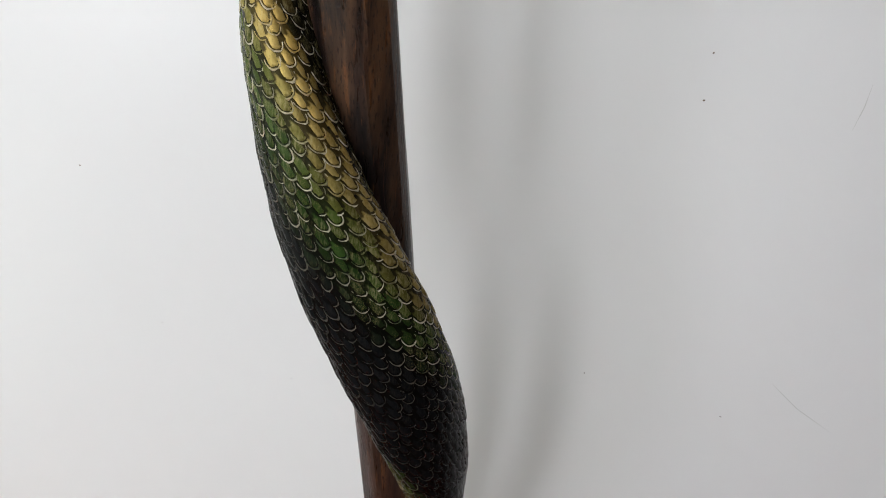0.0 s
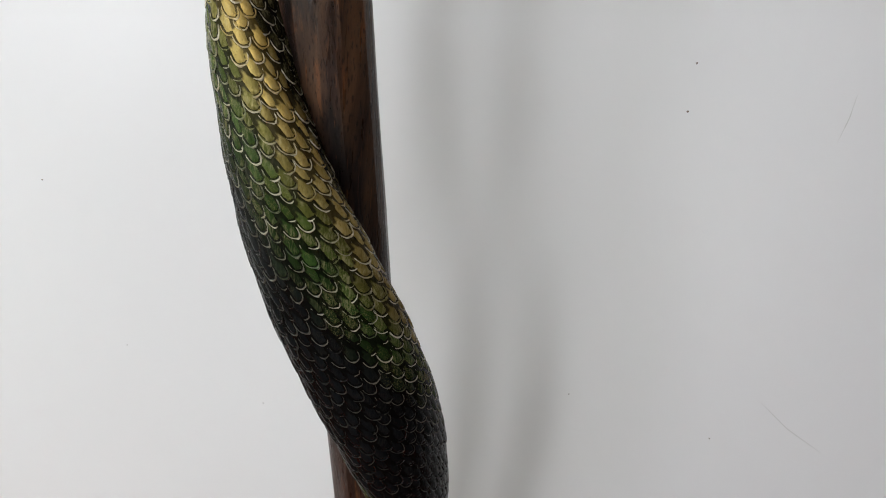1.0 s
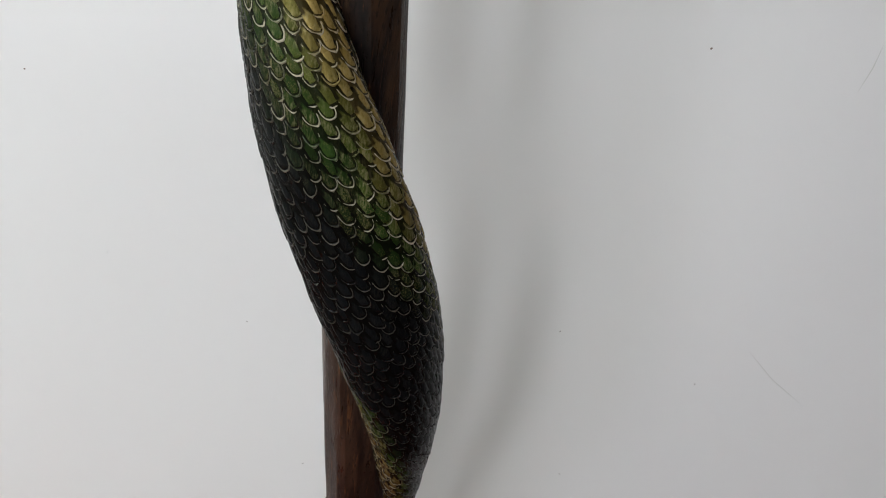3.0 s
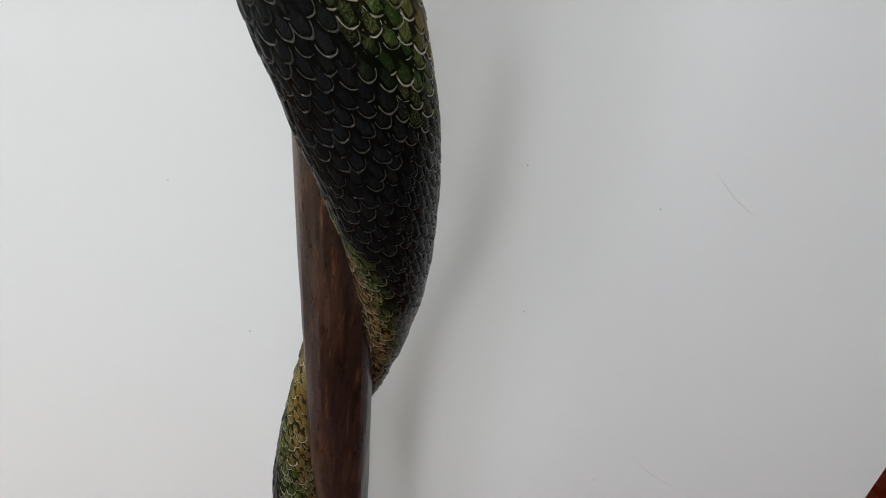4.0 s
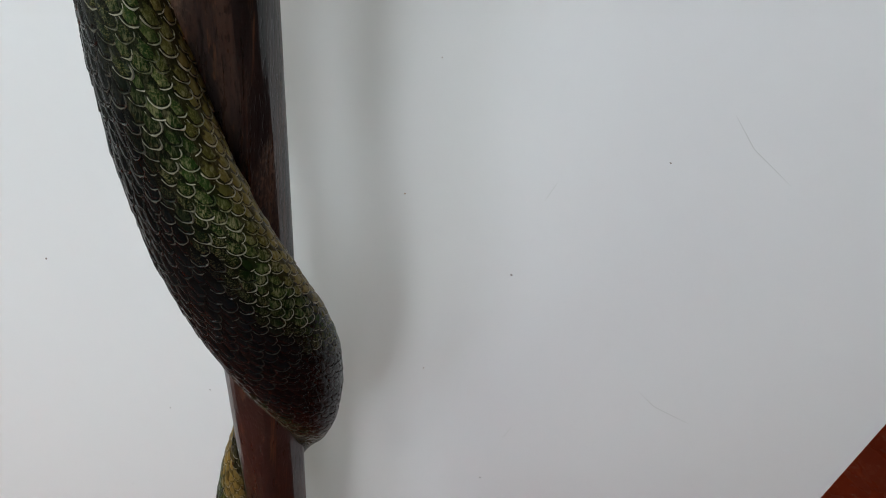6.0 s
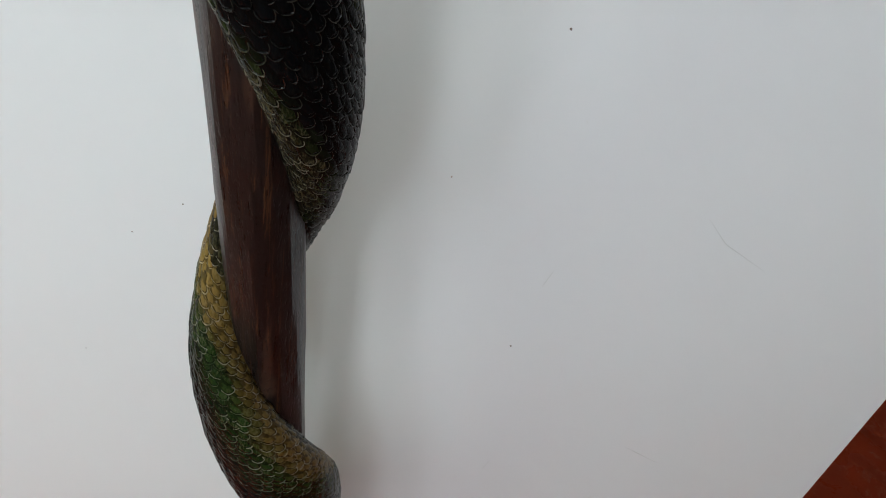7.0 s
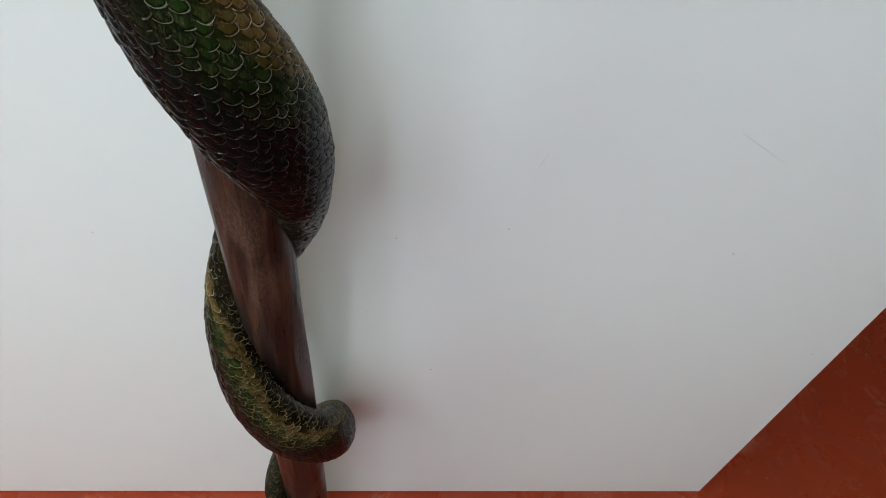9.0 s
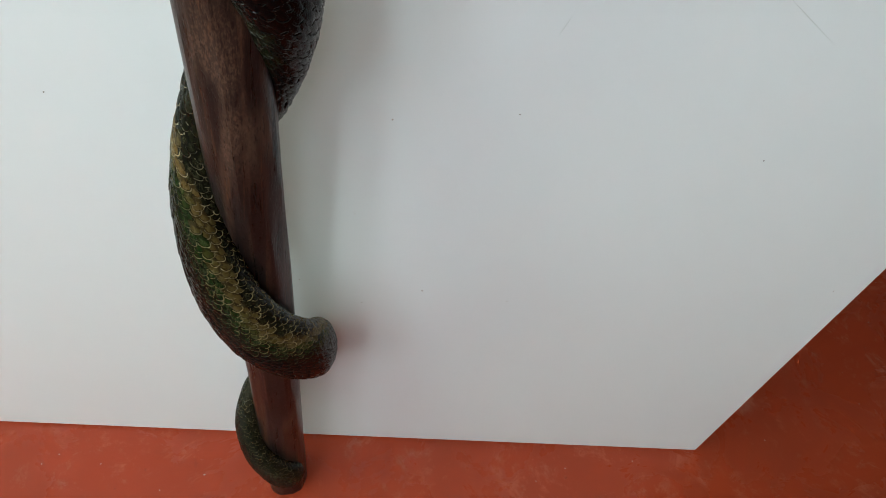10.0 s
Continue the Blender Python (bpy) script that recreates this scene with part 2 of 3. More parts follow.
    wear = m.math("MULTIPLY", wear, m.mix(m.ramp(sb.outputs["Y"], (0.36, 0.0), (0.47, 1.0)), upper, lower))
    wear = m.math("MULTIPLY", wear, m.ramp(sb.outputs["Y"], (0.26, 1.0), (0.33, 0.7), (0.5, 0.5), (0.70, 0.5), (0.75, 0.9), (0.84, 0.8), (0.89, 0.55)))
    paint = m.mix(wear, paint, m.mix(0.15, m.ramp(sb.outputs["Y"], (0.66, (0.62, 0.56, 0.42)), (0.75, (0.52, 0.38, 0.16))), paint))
    # shade cast by overlapping tips, painted on the scales beneath
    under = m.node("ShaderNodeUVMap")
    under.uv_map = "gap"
    overlap_shade = m.ramp(m.math("ADD", m.node("ShaderNodeSeparateXYZ", Vector=under.outputs["UV"]).outputs["X"], m.math("MULTIPLY_ADD", m.noise(o, 500.0, 2), 0.10, -0.05)), (0.02, 1.0), (0.11, 0.0))
    groove_shade = m.math("MAXIMUM", groove_shade, m.math("MULTIPLY", overlap_shade, m.ramp(sb.outputs["Y"], (0.3, 0.85), (0.5, 0.6))))
    paint = m.mix(groove_shade, paint, (0.003, 0.0026, 0.0022))
    # roots under the overlap are painted dark as well
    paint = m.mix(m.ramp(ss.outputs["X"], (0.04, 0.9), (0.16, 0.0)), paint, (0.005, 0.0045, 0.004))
    gilt = m.math("MULTIPLY", m.ramp(at, (0.655, 0.0), (0.72, 1.0), (0.80, 1.0), (0.83, 0.0)), m.ramp(sb.outputs["Y"], (0.24, 0.20), (0.34, 0.45), (0.44, 0.45), (0.52, 0.32)))  # metallic gold paint
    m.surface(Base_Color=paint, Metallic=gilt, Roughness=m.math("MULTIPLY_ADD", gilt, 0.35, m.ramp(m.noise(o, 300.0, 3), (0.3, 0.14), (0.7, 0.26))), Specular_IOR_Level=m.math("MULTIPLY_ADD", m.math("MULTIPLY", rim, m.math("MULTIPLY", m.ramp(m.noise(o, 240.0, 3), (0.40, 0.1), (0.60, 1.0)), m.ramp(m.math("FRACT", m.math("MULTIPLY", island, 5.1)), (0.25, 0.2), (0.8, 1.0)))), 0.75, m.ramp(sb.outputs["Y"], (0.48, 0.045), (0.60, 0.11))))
    m.bump(streak, 0.22, 0.0005)
    return m.mat


def plain(name, colour, rough=0.5, metal=0.0):
    m = Nodes(name)
    o = m.coords()
    m.surface(Base_Color=m.mix(m.noise(o, 30.0, 4), colour, tuple(v * 0.8 for v in colour)), Roughness=rough, Metallic=metal)
    return m.mat


BOARD, FLOOR, WALL = mat_board(), mat_floor(), mat_wall("grey_plaster", (0.075, 0.075, 0.072))
PALE_WALL = mat_wall("pale_plaster", (0.35, 0.355, 0.325))
CEILING, SHAFT, SNAKE = mat_wall("pale_ceiling_paint", (0.44, 0.44, 0.43)), mat_shaft(), mat_snake()
FRAME, DIRT, PALE = plain("white_window_paint", (0.7, 0.7, 0.68), 0.4), plain("dark_speck", (0.22, 0.17, 0.14), 0.8), plain("pale_grit", (0.55, 0.45, 0.38), 0.8)
SCUFF = plain("grey_scuff", (0.70, 0.70, 0.66), 0.35)
glass = Nodes("window_glass")
glass.surface(Base_Color=(1, 1, 1, 1), Roughness=0.0, Transmission_Weight=1.0, IOR=1.45)
GLASS = glass.mat

# ---------------------------------------------------------------- building helpers


def part(name, bm, material, parent=None, label="", smooth=False):
    data = bpy.data.meshes.new(name)
    bm.to_mesh(data)
    bm.free()
    data.materials.append(material)
    if smooth:
        data.polygons.foreach_set("use_smooth", [True] * len(data.polygons))
    ob = new(name, data)
    ob.parent = parent
    return tagged(ob, label)


def box(bm, x0, x1, y0, y1, z0, z1, bevel=0.0):
    made = bmesh.ops.create_cube(bm, size=1.0)["verts"]
    for v in made:
        v.co = (x0 + (v.co.x + 0.5) * (x1 - x0), y0 + (v.co.y + 0.5) * (y1 - y0), z0 + (v.co.z + 0.5) * (z1 - z0))
    if bevel:
        edges = list({e for v in made for e in v.link_edges})
        bmesh.ops.bevel(bm, geom=edges, offset=bevel, segments=2, affect="EDGES")


def boxes(*rows):
    bm = bmesh.new()
    for row in rows:
        box(bm, *row)
    return bm


# ---------------------------------------------------------------- the room
W, E, S, N, HIGH = ROOM
T = 0.14


def build_room():
    bm = boxes((W - T, E + T, S - T, N + T, -0.12, 0.0))
    tagged(part("floor", bm, FLOOR), "polished red oxide cement floor, scuffed and stained", "floor", kind="structure")
    bm = boxes((W - T, E + T, S - T, N + T, HIGH, HIGH + 0.12))
    tagged(part("ceiling", bm, CEILING), "plain pale painted ceiling", "ceiling", kind="structure")
    tagged(part("wall_north", boxes((W - T, E + T, N, N + T, 0, HIGH)), WALL), "dark grey plastered wall", "wall", kind="structure")
    tagged(part("wall_east", boxes((E, E + T, S, N, 0, HIGH)), WALL), "dark grey plastered wall", "wall", kind="structure")
    first, last, sill, head = WIN_S[0][0], WIN_S[-1][1], WIN_S[0][2], WIN_S[0][3]
    piers = [(p[1], q[0], S - T, S, sill, head) for p, q in zip(WIN_S, WIN_S[1:])]
    bm = boxes((W - T, first, S - T, S, 0, HIGH), (last, E + T, S - T, S, 0, HIGH), (first, last, S - T, S, 0, sill), (first, last, S - T, S, head, HIGH), *piers)
    tagged(part("wall_south", bm, PALE_WALL), "pale plastered wall with three unseen openings for main and fill lights", "wall", kind="structure")
    # frames built around the main lamp and the two added fill lamps
    for k, (a, b, c, d) in enumerate(WIN_S):
        bm = boxes((a, a + 0.02, S - 0.1, S - 0.05, c, d), (b - 0.02, b, S - 0.1, S - 0.05, c, d), (a + 0.02, b - 0.02, S - 0.1, S - 0.05, c, c + 0.03), (a + 0.02, b - 0.02, S - 0.1, S - 0.05, d - 0.03, d))
        w1 = tagged(part("window_%d" % (k + 1), bm, FRAME), "unseen narrow white framed casement around a main or fill light", "window", kind="structure")
        pane = part("pane", boxes((a + 0.02, b - 0.02, S - 0.078, S - 0.074, c + 0.03, d - 0.03)), GLASS, w1)
        pane.visible_shadow = False
    a, b, c, d = WIN_W
    bm = boxes((W - T, W, S, a, 0, HIGH), (W - T, W, b, N, 0, HIGH), (W - T, W, a, b, 0, c), (W - T, W, a, b, d, HIGH))
    tagged(part("wall_west", bm, PALE_WALL), "pale grey plastered wall with a wide window opening", "wall", kind="structure")
    bm = boxes((W - 0.1, W - 0.05, a, a + 0.04, c, d), (W - 0.1, W - 0.05, b - 0.04, b, c, d), (W - 0.1, W - 0.05, a + 0.04, b - 0.04, c, c + 0.04), (W - 0.1, W - 0.05, a + 0.04, b - 0.04, d - 0.04, d))
    w2 = tagged(part("window_4", bm, FRAME), "white framed wide window letting in daylight", "window", kind="structure")
    pane = part("pane", boxes((W - 0.078, W - 0.074, a + 0.04, b - 0.04, c + 0.04, d - 0.04)), GLASS, w2)
    pane.visible_shadow = False


build_room()

# ---------------------------------------------------------------- the white board behind the staff
BOARD_X = (-0.75, 0.3119)
BOARD_TOP = 1.62


def build_board():
    bm = boxes((BOARD_X[0], BOARD_X[1], 0.0, 0.004, 0.0012, BOARD_TOP, 0.0007))
    return tagged(part("white_board", bm, BOARD), "large glossy white board standing upright on the red floor", "board")


board = build_board()


def dot(bm, x, z, size, squash, turn):
    """A small raised blister of dirt on the board."""
    made = bmesh.ops.create_icosphere(bm, subdivisions=1, radius=size)["verts"]
    m = Matrix.Translation((x, 0.0, z)) @ Matrix.Rotation(turn, 4, "Y") @ Matrix.Diagonal((1.0, 0.25, squash, 1.0))
    bmesh.ops.transform(bm, matrix=m, verts=made)


def scratch(points, width):
    """A thin curved scuff that follows three points on the board."""
    bm = bmesh.new()
    n = 14
    ring = []
    for k in range(n + 1):
        u = k / n * (len(points) - 1)
        i = min(int(u), len(points) - 2)
        f = u - i
        x = points[i][0] + (points[i + 1][0] - points[i][0]) * f
        z = points[i][1] + (points[i + 1][1] - points[i][1]) * f
        w = width * (0.25 + 0.75 * math.sin(math.pi * k / n)) * (0.7 + 0.5 * noise.noise((x * 300, z * 300, 0)))
        i2 = min(i + 1, len(points) - 1)
        d = Vector((points[i2][0] - points[i][0], points[i2][1] - points[i][1])).normalized()
        ring.append([bm.verts.new((x - d.y * w, -0.00004, z + d.x * w)), bm.verts.new((x + d.y * w, -0.00004, z - d.x * w)), bm.verts.new((x + d.y * w, 0.0002, z - d.x * w)), bm.verts.new((x - d.y * w, 0.0002, z + d.x * w))])
    for a, b in zip(ring, ring[1:]):
        for q in range(4):
            bm.faces.new((a[q], a[(q + 1) % 4], b[(q + 1) % 4], b[q]))
    bmesh.ops.recalc_face_normals(bm, faces=bm.faces)
    return bm


def mark_board():
    rng = random.Random(5)
    dark = [(0.0802, 1.0162), (0.0792, 0.9966), (-0.1913, 0.8612), (-0.2285, 0.9483), (0.0418, 0.8598), (-0.1158, 0.8357), (-0.0818, 0.7544), (0.1094, 0.8442), (0.056, 0.779), (0.125, 0.6555), (0.0744, 0.5921), (-0.1204, 0.5804), (-0.0596, 0.5029), (0.089, 0.4378), (-0.08, 0.4872), (-0.1069, 0.4183), (0.0904, 0.3012), (0.2041, 0.2918), (-0.0933, 0.2858)]
    pale = [(0.0293, 0.6866), (0.0229, 0.6292), (0.0436, 0.5284), (0.0907, 0.5586), (0.0397, 0.2914), (0.068, 0.1799), (0.1157, 0.176), (0.0284, 0.2344), (0.0368, 0.1658), (0.0034, 0.1817), (0.2949, 0.2073)]
    for x, z in dark:
        bm = bmesh.new()
        dot(bm, x, z, rng.uniform(0.0004, 0.00066), rng.uniform(0.4, 0.8), rng.uniform(0, 3))
        part("speck", bm, DIRT, board)
    for x, z in pale:
        bm = bmesh.new()
        dot(bm, x, z, rng.uniform(0.0003, 0.0006), rng.uniform(0.5, 0.9), rng.uniform(0, 3))
        part("speck", bm, PALE, board)
    lines = [[(0.1436, 1.0061), (0.1424, 0.9969), (0.1397, 0.987)], [(0.1297, 0.8656), (0.1432, 0.8535), (0.1593, 0.8433)], [(0.0827, 0.6418), (0.0797, 0.6325)], [(0.1426, 0.6784), (0.156, 0.6654), (0.179, 0.6509)], [(0.0975, 0.4859), (0.0947, 0.4765)], [(0.1583, 0.5207), (0.1709, 0.5091), (0.1955, 0.4965)], [(0.0979, 0.3459), (0.0956, 0.3383)], [(0.1737, 0.3639), (0.1832, 0.3587), (0.1993, 0.3499)]]
    for line in lines:
        part("scuff", scratch(line, 0.00022), SCUFF, board)


mark_board()


def strew_grit():
    rng = random.Random(3)
    bm = bmesh.new()
    spots = [(-0.1504, -0.0211), (-0.0527, -0.0433), (-0.0815, -0.043), (-0.0552, -0.0316), (-0.1227, -0.0266), (-0.159, -0.0279), (0.0749, -0.0306), (0.2018, -0.0181), (0.3857, 0.0401), (0.377, 0.0118)]
    spots += [(rng.uniform(-0.4, 0.9), rng.uniform(-0.3, -0.01)) for _ in range(60)] + [(rng.uniform(0.33, 1.0), rng.uniform(0.01, 0.6)) for _ in range(60)]
    for x, y in spots:
        made = bmesh.ops.create_icosphere(bm, subdivisions=1, radius=rng.uniform(0.0003, 0.0009))["verts"]
        m = Matrix.Translation((x, y, 0.0001)) @ Matrix.Rotation(rng.uniform(0, 3), 4, "Z") @ Matrix.Diagonal((1.0, rng.uniform(0.4, 1.0), 0.4, 1.0))
        bmesh.ops.transform(bm, matrix=m, verts=made)
    tagged(part("grit", bm, PALE), "pale crumbs of dust scattered over the red floor", "dust", kind="stuff")


strew_grit()

# ---------------------------------------------------------------- the carved staff
FOOT = (0.0, -0.0313)
LEAN = (-0.0418, -0.0059)  # metres sideways and forward for each metre up
BEND = 0.0635  # the stick bows gently away from the board
TOP = 1.33


def axis_at(z):
    return Vector((FOOT[0] + LEAN[0] * z, FOOT[1] + LEAN[1] * z - BEND * z * z, z))


def shaft_radius(z):
    return 0.01283 + 0.00063 * z


def spline(knots, values):
    """A natural cubic through the knots, straight beyond them."""
    x, y = np.array(knots, float), np.array(values, float)
    n, h = len(x), np.diff(knots)
    a, b = np.eye(n), np.zeros(n)
    for i in range(1, n - 1):
        a[i, i - 1 : i + 2] = h[i - 1], 2 * (h[i - 1] + h[i]), h[i]
        b[i] = 6 * ((y[i + 1] - y[i]) / h[i] - (y[i] - y[i - 1]) / h[i - 1])
    k = np.linalg.solve(a, b)

    def at(t):
        i = int(np.clip(np.searchsorted(x, t) - 1, 0, n - 2))
        u, v, w = x[i + 1] - t, t - x[i], h[i]
        return k[i] * u**3 / (6 * w) + k[i + 1] * v**3 / (6 * w) + (y[i] / w - k[i] * w / 6) * u + (y[i + 1] / w - k[i + 1] * w / 6) * v

    return at


# half turns of the coil (even: to the east, odd: to the west) and the height of the body's middle there
TURNS = [-2.5, -2, -1.5, -1.0, -0.5, 0.0, 0.5, 1.0, 1.5, 2.0, 2.5, 3.0, 3.5, 4.0, 4.5, 5.0, 5.5, 6.0, 6.5, 7.0, 7.7]
COILH = [1.2872, 1.1951, 1.1044, 1.0217, 0.9416, 0.8544, 0.7914, 0.7292, 0.6493, 0.5747, 0.5299, 0.4780, 0.4259, 0.3684, 0.3229, 0.2733, 0.2178, 0.1722, 0.1163, 0.0794, 0.0308]
coil_height = spline(TURNS, COILH)
THICK_AT = [-2.5, -1.5, -1, -0.5, 0, 0.5, 1, 1.5, 2, 2.5, 3, 3.5, 4, 4.5, 5, 5.5, 6, 6.5, 7, 7.7]
THICK = [0.0176, 0.0180, 0.0185, 0.0191, 0.0188, 0.0169, 0.0162, 0.0164, 0.0171, 0.0164, 0.0162, 0.0175, 0.0178, 0.0170, 0.0157, 0.0148, 0.0143, 0.0127, 0.0114, 0.0103]
SUNK = [-0.01, 0.07, 0.42, 0.37, 0.21, -0.28, 0.25, 0.38, 0.21, -0.19, 0.21, 0.17, 0.22, -0.15, 0.26, 0.46, 0.68, 0.56, 0.46, 0.08]  # how far the body's middle stands off the shaft, in radii


def body_radius(h):
    return float(np.interp(h, THICK_AT, THICK))


def coil_centre(h):
    z = coil_height(h)
    turn = math.pi * h
    out = Vector((math.cos(turn), math.sin(turn), 0))
    away = shaft_radius(z) + body_radius(h) * float(np.interp(h, THICK_AT, SUNK))
    return axis_at(z) + out * away


def build_shaft(staff):
    rng = random.Random(7)
    # long knife facets, each a plane with its own bearing, drifting up the shaft
    facets = []
    for k in range(11):
        facets.append((k * 2 * math.pi / 11 + rng.uniform(-0.2, 0.2), rng.uniform(0.955, 1.0), rng.uniform(0, 9), rng.uniform(0, 9)))
    rings, around = 620, 44
    verts, faces = [], []
    for j in range(rings + 1):
        z = TOP * j / rings
        c, r = axis_at(z), shaft_radius(z)
        for i in range(around):
            a = 2 * math.pi * i / around
            best = 1.02
            for bearing, depth, p, q in facets:
                b = bearing + 0.35 * math.sin(z * 9 + p) + 0.1 * math.sin(z * 31 + q)
                d = depth + 0.035 * noise.noise((p, q, z * 16)) + 0.012 * noise.noise((q, p, z * 60))
                off = math.cos(a - b)
                if off > 0.5:
                    best = min(best, d / off)
            verts.append((c.x + math.cos(a) * r * best, c.y + math.sin(a) * r * best, z))
    for j in range(rings):
        for i in range(around):
            k = (i + 1) % around
            faces.append((j * around + i, j * around + k, (j + 1) * around + k, (j + 1) * around + i))
    faces.append(tuple(range(around - 1, -1, -1)))
    faces.append(tuple(rings * around + i for i in range(around)))
    data = bpy.data.meshes.new("shaft")
    data.from_pydata(verts, [], faces)
    data.materials.append(SHAFT)
    data.polygons.foreach_set("use_smooth", [True] * len(data.polygons))
    data.set_sharp_from_angle(angle=radians(16))
    ob = new("shaft", data)
    ob.parent = staff
    return tagged(ob, "dark varnished wooden shaft with long knife facets")


FLAT = 0.665  # the body is flatter away from the shaft than it is tall


def arc_table():
    """Ellipse angle at even steps of arc length, from -pi to pi, and the girth of a body of radius one."""
    th = np.linspace(-math.pi, math.pi, 721)
    run = np.concatenate([[0.0], np.cumsum(np.hypot(np.diff(FLAT * np.cos(th)), np.diff(np.sin(th))))])
    return run / run[-1] * 2 * math.pi - math.pi, th, float(run[-1])


ARC, ARC_ANGLE, GIRTH = arc_table()


def body_frames():
    """Centre, tangent, outward and upward directions, radius and length along the coil, at even steps down it."""
    hs = np.linspace(TURNS[0] + 0.1, TURNS[-1], 2600)
    pts = [coil_centre(h) for h in hs]
    rows, run = [], 0.0
    for i, h in enumerate(hs):
        if i:
            run += (pts[i] - pts[i - 1]).length
        t = (pts[min(i + 1, len(hs) - 1)] - pts[max(i - 1, 0)]).normalized()
        out = pts[i] - axis_at(pts[i].z)
        out = (out - t * out.dot(t)).normalized()
        up = out.cross(t)
        if up.z < 0:
            up = -up
        rows.append((run, pts[i], t, out, up, body_radius(h), (h + 2.5) / 10.2))
    return rows


def build_snake(staff):
    rows = body_frames()
    total = rows[-1][0]
    runs = np.array([r[0] for r in rows])
    track = np.array([[*r[1], *r[3], *r[4], r[5], r[6]] for r in rows])
    verts, faces, uv_body, uv_scale, uv_gap, made = [], [], [], [], [], 0

    def share(s):
        return float(np.interp(s, runs, track[:, 10]))

    def skin(s, angle, lift):
        """Points on the body: s metres along it, at an angle round it by arc length, lifted off its surface."""
        s, angle, lift = (np.asarray(v, float).ravel() for v in np.broadcast_arrays(s, angle, lift))
        s = np.clip(s, 0.0, total)
        at = np.stack([np.interp(s, runs, track[:, k]) for k in range(10)], 1)
        r = at[:, 9]
        r = r * np.sqrt(np.clip(1 - np.clip(1 - (total - s) / r, 0, 1) ** 2, 0, 1))  # the blunt rounded end of the tail
        th = np.interp((angle + math.pi) % (2 * math.pi) - math.pi, ARC, ARC_ANGLE)
        cx, cy = np.cos(th), np.sin(th)
        nx, ny = cx / FLAT, cy
        k = lift / np.hypot(nx, ny)
        rr = r * (1 + 0.010 * np.sin(s * 71 + 2 * angle) + 0.008 * np.sin(s * 190 - 3 * angle + 1.3))
        return at[:, 0:3] + at[:, 3:6] * (cx * FLAT * rr + nx * k)[:, None] + at[:, 6:9] * (cy * rr + ny * k)[:, None]

    # the body under the scales
    seg, rounds = 32, int(total / 0.004)
    along_s = total * np.arange(rounds + 1) / rounds
    turn_a = 2 * math.pi * np.arange(seg) / seg - math.pi
    verts.append(skin(np.repeat(along_s, seg), np.tile(turn_a, rounds + 1), np.repeat(np.where(along_s < total - 0.002, -0.00030, -0.0001), seg)))
    made += seg * (rounds + 1)
    shares = [share(v) for v in along_s]
    for j in range(rounds):
        for i in range(seg):
            k = (i + 1) % seg
            faces.append((j * seg + i, (j + 1) * seg + i, (j + 1) * seg + k, j * seg + k))
            for jj, ii in ((j, i), (j + 1, i), (j + 1, i + 1), (j, i + 1)):
                uv_body.append((ii / seg, shares[jj]))
                uv_scale.append((0.0, 0.0))
                uv_gap.append((0.0, 0.0))

    # overlapping scales in staggered rows, tips towards the tail: a long flank and a blunt round tip
    rng = random.Random(11)
    ROUND, HALF, BLUNT = 0.66, 0.5, 2.5
    reach = 1.75 / HALF
    fine = np.linspace(0.3, 1.0, 120)
    wide_at = np.where(fine > ROUND, np.clip(1 - (np.clip(fine - ROUND, 0, 1) / (1 - ROUND)) ** BLUNT, 0, 1) ** (1 / 2.2), 1.0)
    outline = np.array([(k * w, t * reach) for k in (-1, 1) for t, w in zip(fine, wide_at)] + [(x, reach) for x in np.linspace(-0.2, 0.2, 9)])
    # relief from the middle of a scale to its edge: a raised lip round the tip, a plain cut along the flanks
    cut_at = (0.0, 0.45, 0.68, 0.77, 0.83, 0.92, 1.0)
    tip_cut, flank_cut = (0.00030, 0.00028, 0.00014, -0.00034, 0.00010, 0.00020, -0.00022), (0.00036, 0.00033, 0.00024, 0.00008, -0.00010, -0.00036, -0.00060)

    def pattern(across, flanks, tips):
        """One scale's grid: offsets across and along, relief, and its faces and rim."""
        along = [(t, 0.55 + 0.45 * min(t / 0.3, 1.0)) for t in flanks]
        along += [(ROUND + (1 - ROUND) * f, (1 - f**BLUNT) ** (1 / 2.2)) for f in tips]
        n = len(across)
        bb = np.array([t for t, _ in along for _ in across])
        aa = np.array([a for _ in along for a in across])
        ww = np.array([w for _, w in along for _ in across])
        near = np.array([1.0 - min(1.0, float(np.hypot(outline[:, 0] - a * w, outline[:, 1] - t * reach).min())) for t, w in along for a in across])
        tip = np.clip((bb - 0.55) / 0.2, 0, 1)
        shape = tip * np.interp(near, cut_at, tip_cut) + (1 - tip) * np.interp(near, cut_at, flank_cut)
        # how far each point lies from the edges of the three scales that overlap it
        x, y = aa * ww, bb * reach
        gap = np.full(len(aa), 9.0)
        for cx, cy in ((-1.0, -reach / 2.85), (1.0, -reach / 2.85), (0.0, -2 * reach / 2.85)):
            d = np.array([float(np.hypot(outline[:, 0] + cx - p, outline[:, 1] + cy - q).min()) for p, q in zip(x, y)])
            inside = np.abs(x - cx) < np.where((y - cy) / reach < 1, np.interp((y - cy) / reach, fine, wide_at), 0.0)
            gap = np.minimum(gap, np.where(inside, -d, d))
        shape = shape - 0.00018 * np.clip(1 - np.abs(gap) / 0.16, 0, 1)
        quads = [(j * n + i, (j + 1) * n + i, (j + 1) * n + i + 1, j * n + i + 1) for j in range(len(along) - 1) for i in range(n - 1)]
        first = 2 if len(flanks) > 3 else 1
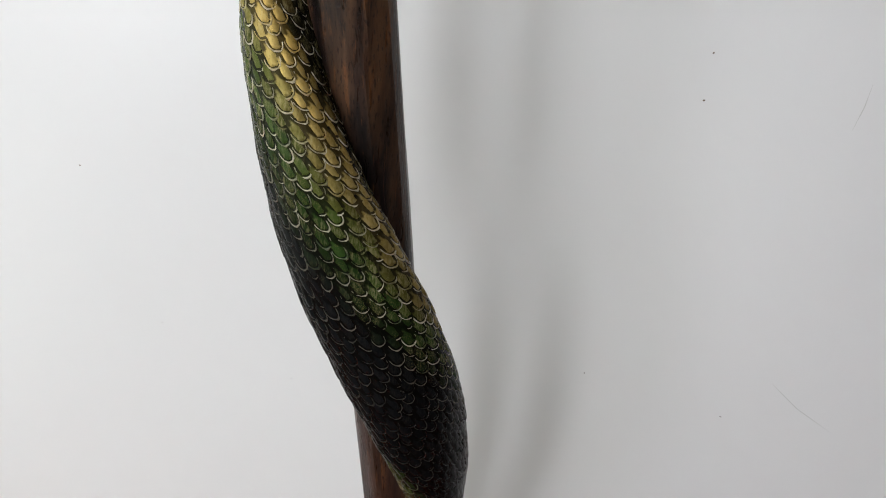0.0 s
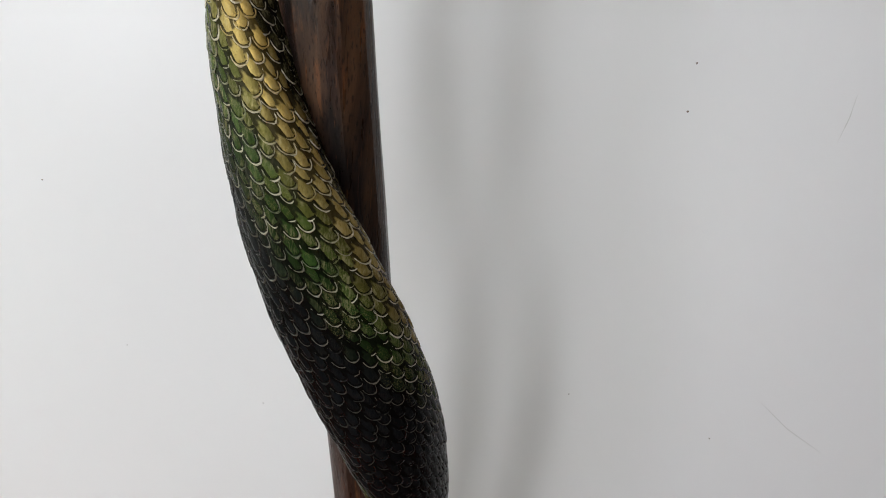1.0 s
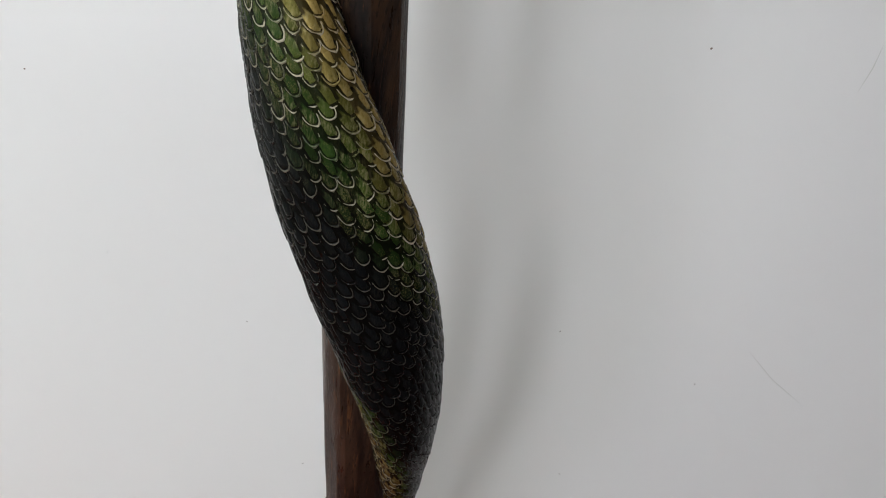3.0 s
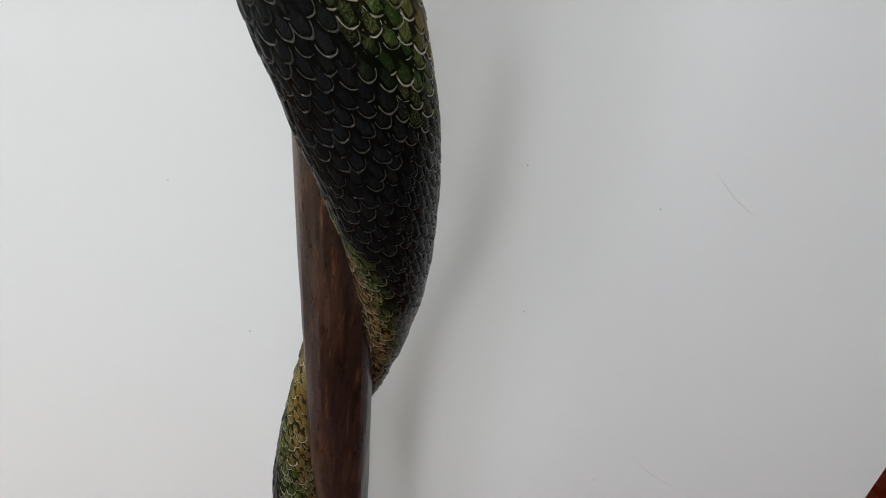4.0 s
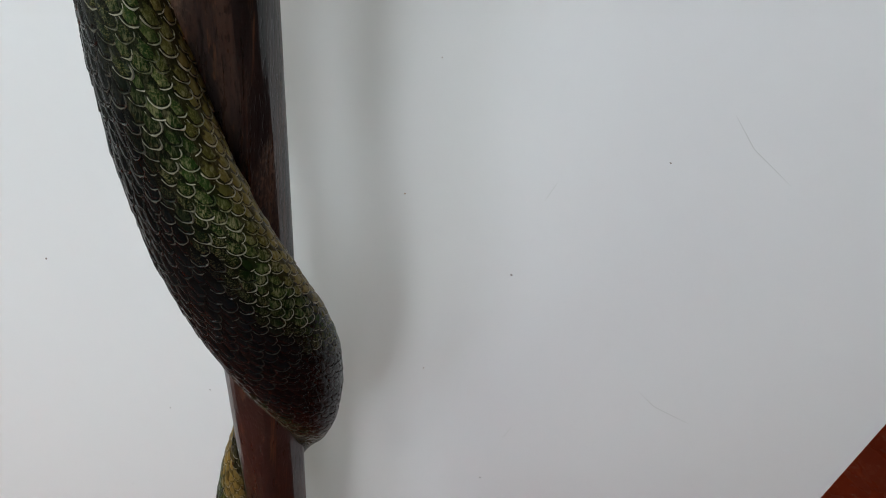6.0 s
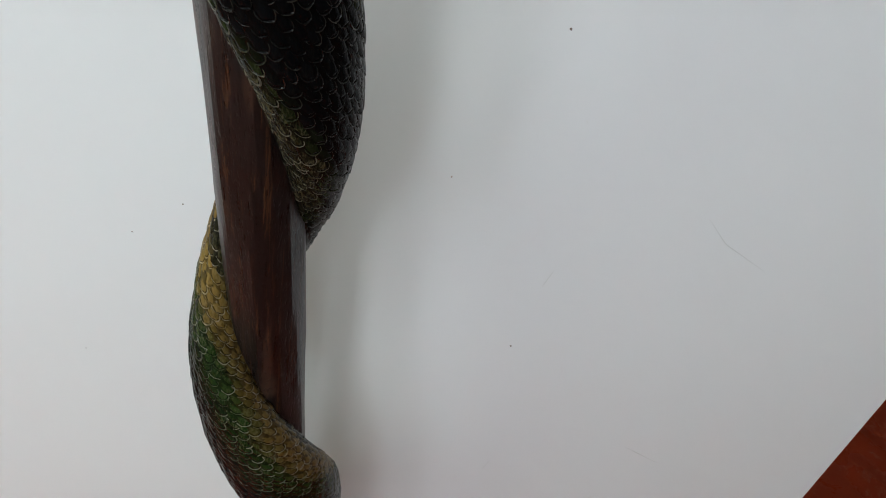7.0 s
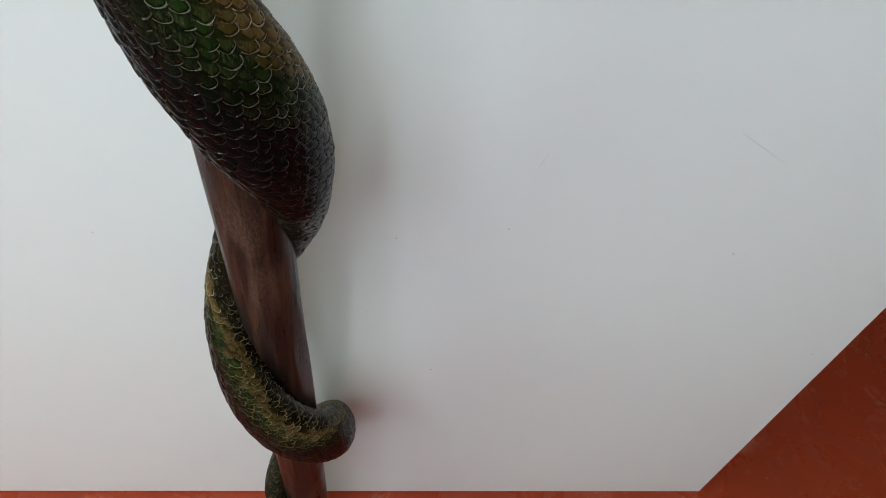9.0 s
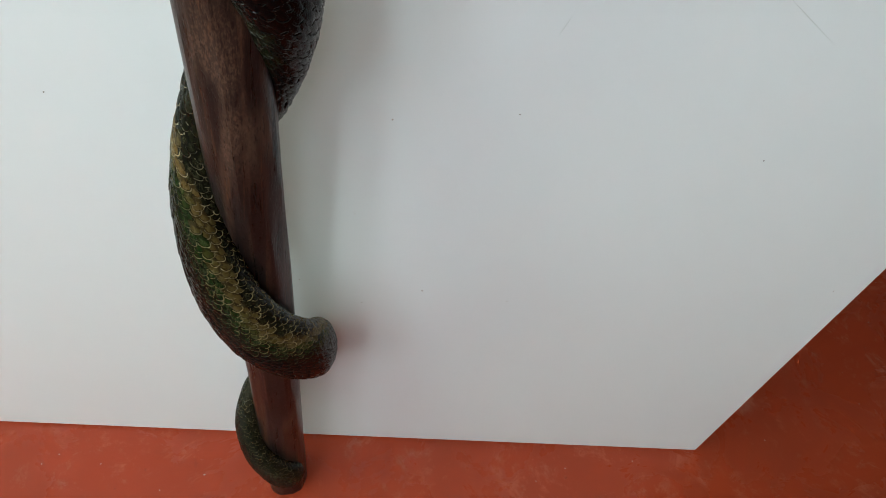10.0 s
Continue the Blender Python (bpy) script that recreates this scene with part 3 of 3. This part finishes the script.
        rim = [j * n for j in range(first, len(along))] + [(len(along) - 1) * n + i for i in range(1, n)] + [j * n + n - 1 for j in range(len(along) - 2, first - 1, -1)]
        return bb, aa, ww, near, shape, np.clip(gap, 0, 1), quads, np.array(rim)

    full = pattern((-1.0, -0.92, -0.83, -0.74, -0.36, 0.0, 0.36, 0.74, 0.83, 0.92, 1.0), (0.0, 0.2, 0.36, 0.52, ROUND), (0.26, 0.48, 0.66, 0.78, 0.87, 0.94, 0.985))
    plainer = pattern((-1.0, -0.74, 0.0, 0.74, 1.0), (0.0, 0.36, ROUND), (0.6, 0.985))
    s, row = 0.004, 0
    while s < total - 0.004:
        r = float(np.interp(s, runs, track[:, 9])) * GIRTH / (2 * math.pi)
        down = share(s)
        count = 20 if down < 0.42 else 19  # scales round the body
        wide = 2 * math.pi * r / count
        step = wide * float(np.interp(down, (0.20, 0.26, 0.52, 0.60), (0.84, 0.74, 0.66, 0.56)))  # the topmost scales are the longest
        outward = float(np.interp(s, runs, track[:, 4]))
        for k in range(count):
            mid = 2 * math.pi * (k + 0.5 * (row % 2)) / count - math.pi + rng.uniform(-0.035, 0.035)
            mid = (mid + math.pi) % (2 * math.pi) - math.pi
            if abs(mid) > 2.6:
                continue
            size, turn = rng.uniform(0.86, 1.08), rng.gauss(0, 0.13)
            length, rise, tilt = step * 2.85 * size, 0.00062 * rng.uniform(0.7, 1.35), rng.uniform(-0.00016, 0.00016)
            start = s - length * 0.5 + rng.uniform(-0.10, 0.10) * wide
            lean = rng.uniform(-0.18, 0.18)  # a lopsided tip
            # scales that face the board, or sit above the reach of the eye, are cut more plainly
            bb, aa, ww, near, shape, gap, quads, rim = plainer if outward > 0.75 or down < 0.07 else full
            side = aa * ww * HALF * wide * size + (bb - 0.5) * turn * wide
            far = start + bb * length + lean * aa * wide * np.maximum(bb - 0.5, 0.0)
            verts.append(skin(far, mid + side / r, -0.00010 + rise * (0.1 + 0.9 * bb) + shape * wide / 0.0046 + tilt * aa))
            place = (mid / (2 * math.pi) + 0.5, share(start + 0.5 * length))
            faces += [tuple(made + q for q in quad) for quad in quads]
            uv_body += [place] * (4 * len(quads))
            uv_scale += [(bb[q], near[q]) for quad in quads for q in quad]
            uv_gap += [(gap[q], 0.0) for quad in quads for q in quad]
            # the carved rim: down the far side, round the tip and back
            low = made + len(bb)
            side, far = side[rim] * 1.06, start + (far[rim] - start) * 1.025
            verts.append(skin(far, mid + side / r, -0.00045))
            faces += [(made + rim[q], low + q, low + q + 1, made + rim[q + 1]) for q in range(len(rim) - 1)]
            uv_body += [place] * (4 * (len(rim) - 1))
            # these values give the rim walls the painted groove shade
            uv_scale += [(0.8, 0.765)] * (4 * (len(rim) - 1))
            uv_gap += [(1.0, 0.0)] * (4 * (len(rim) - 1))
            made += len(bb) + len(rim)
        s += step
        row += 1

    data = bpy.data.meshes.new("snake_carving")
    data.from_pydata(np.concatenate(verts), [], faces)
    for name, rows_uv in (("body", uv_body), ("scale", uv_scale), ("gap", uv_gap)):
        layer = data.uv_layers.new(name=name)
        layer.data.foreach_set("uv", np.array(rows_uv, dtype=np.float32).ravel())
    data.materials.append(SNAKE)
    data.polygons.foreach_set("use_smooth", [True] * len(data.polygons))
    data.set_sharp_from_angle(angle=radians(50))
    data.update()
    ob = new("snake_carving", data)
    ob.parent = staff
    return tagged(ob, "carved coiling scaly body painted green, gold and black")


staff = new("carved_staff")
staff.matrix_world = Matrix.Identity(4)
tagged(staff, "dark wooden staff with a painted carved coil standing on red floor", "staff")
build_shaft(staff)
build_snake(staff)
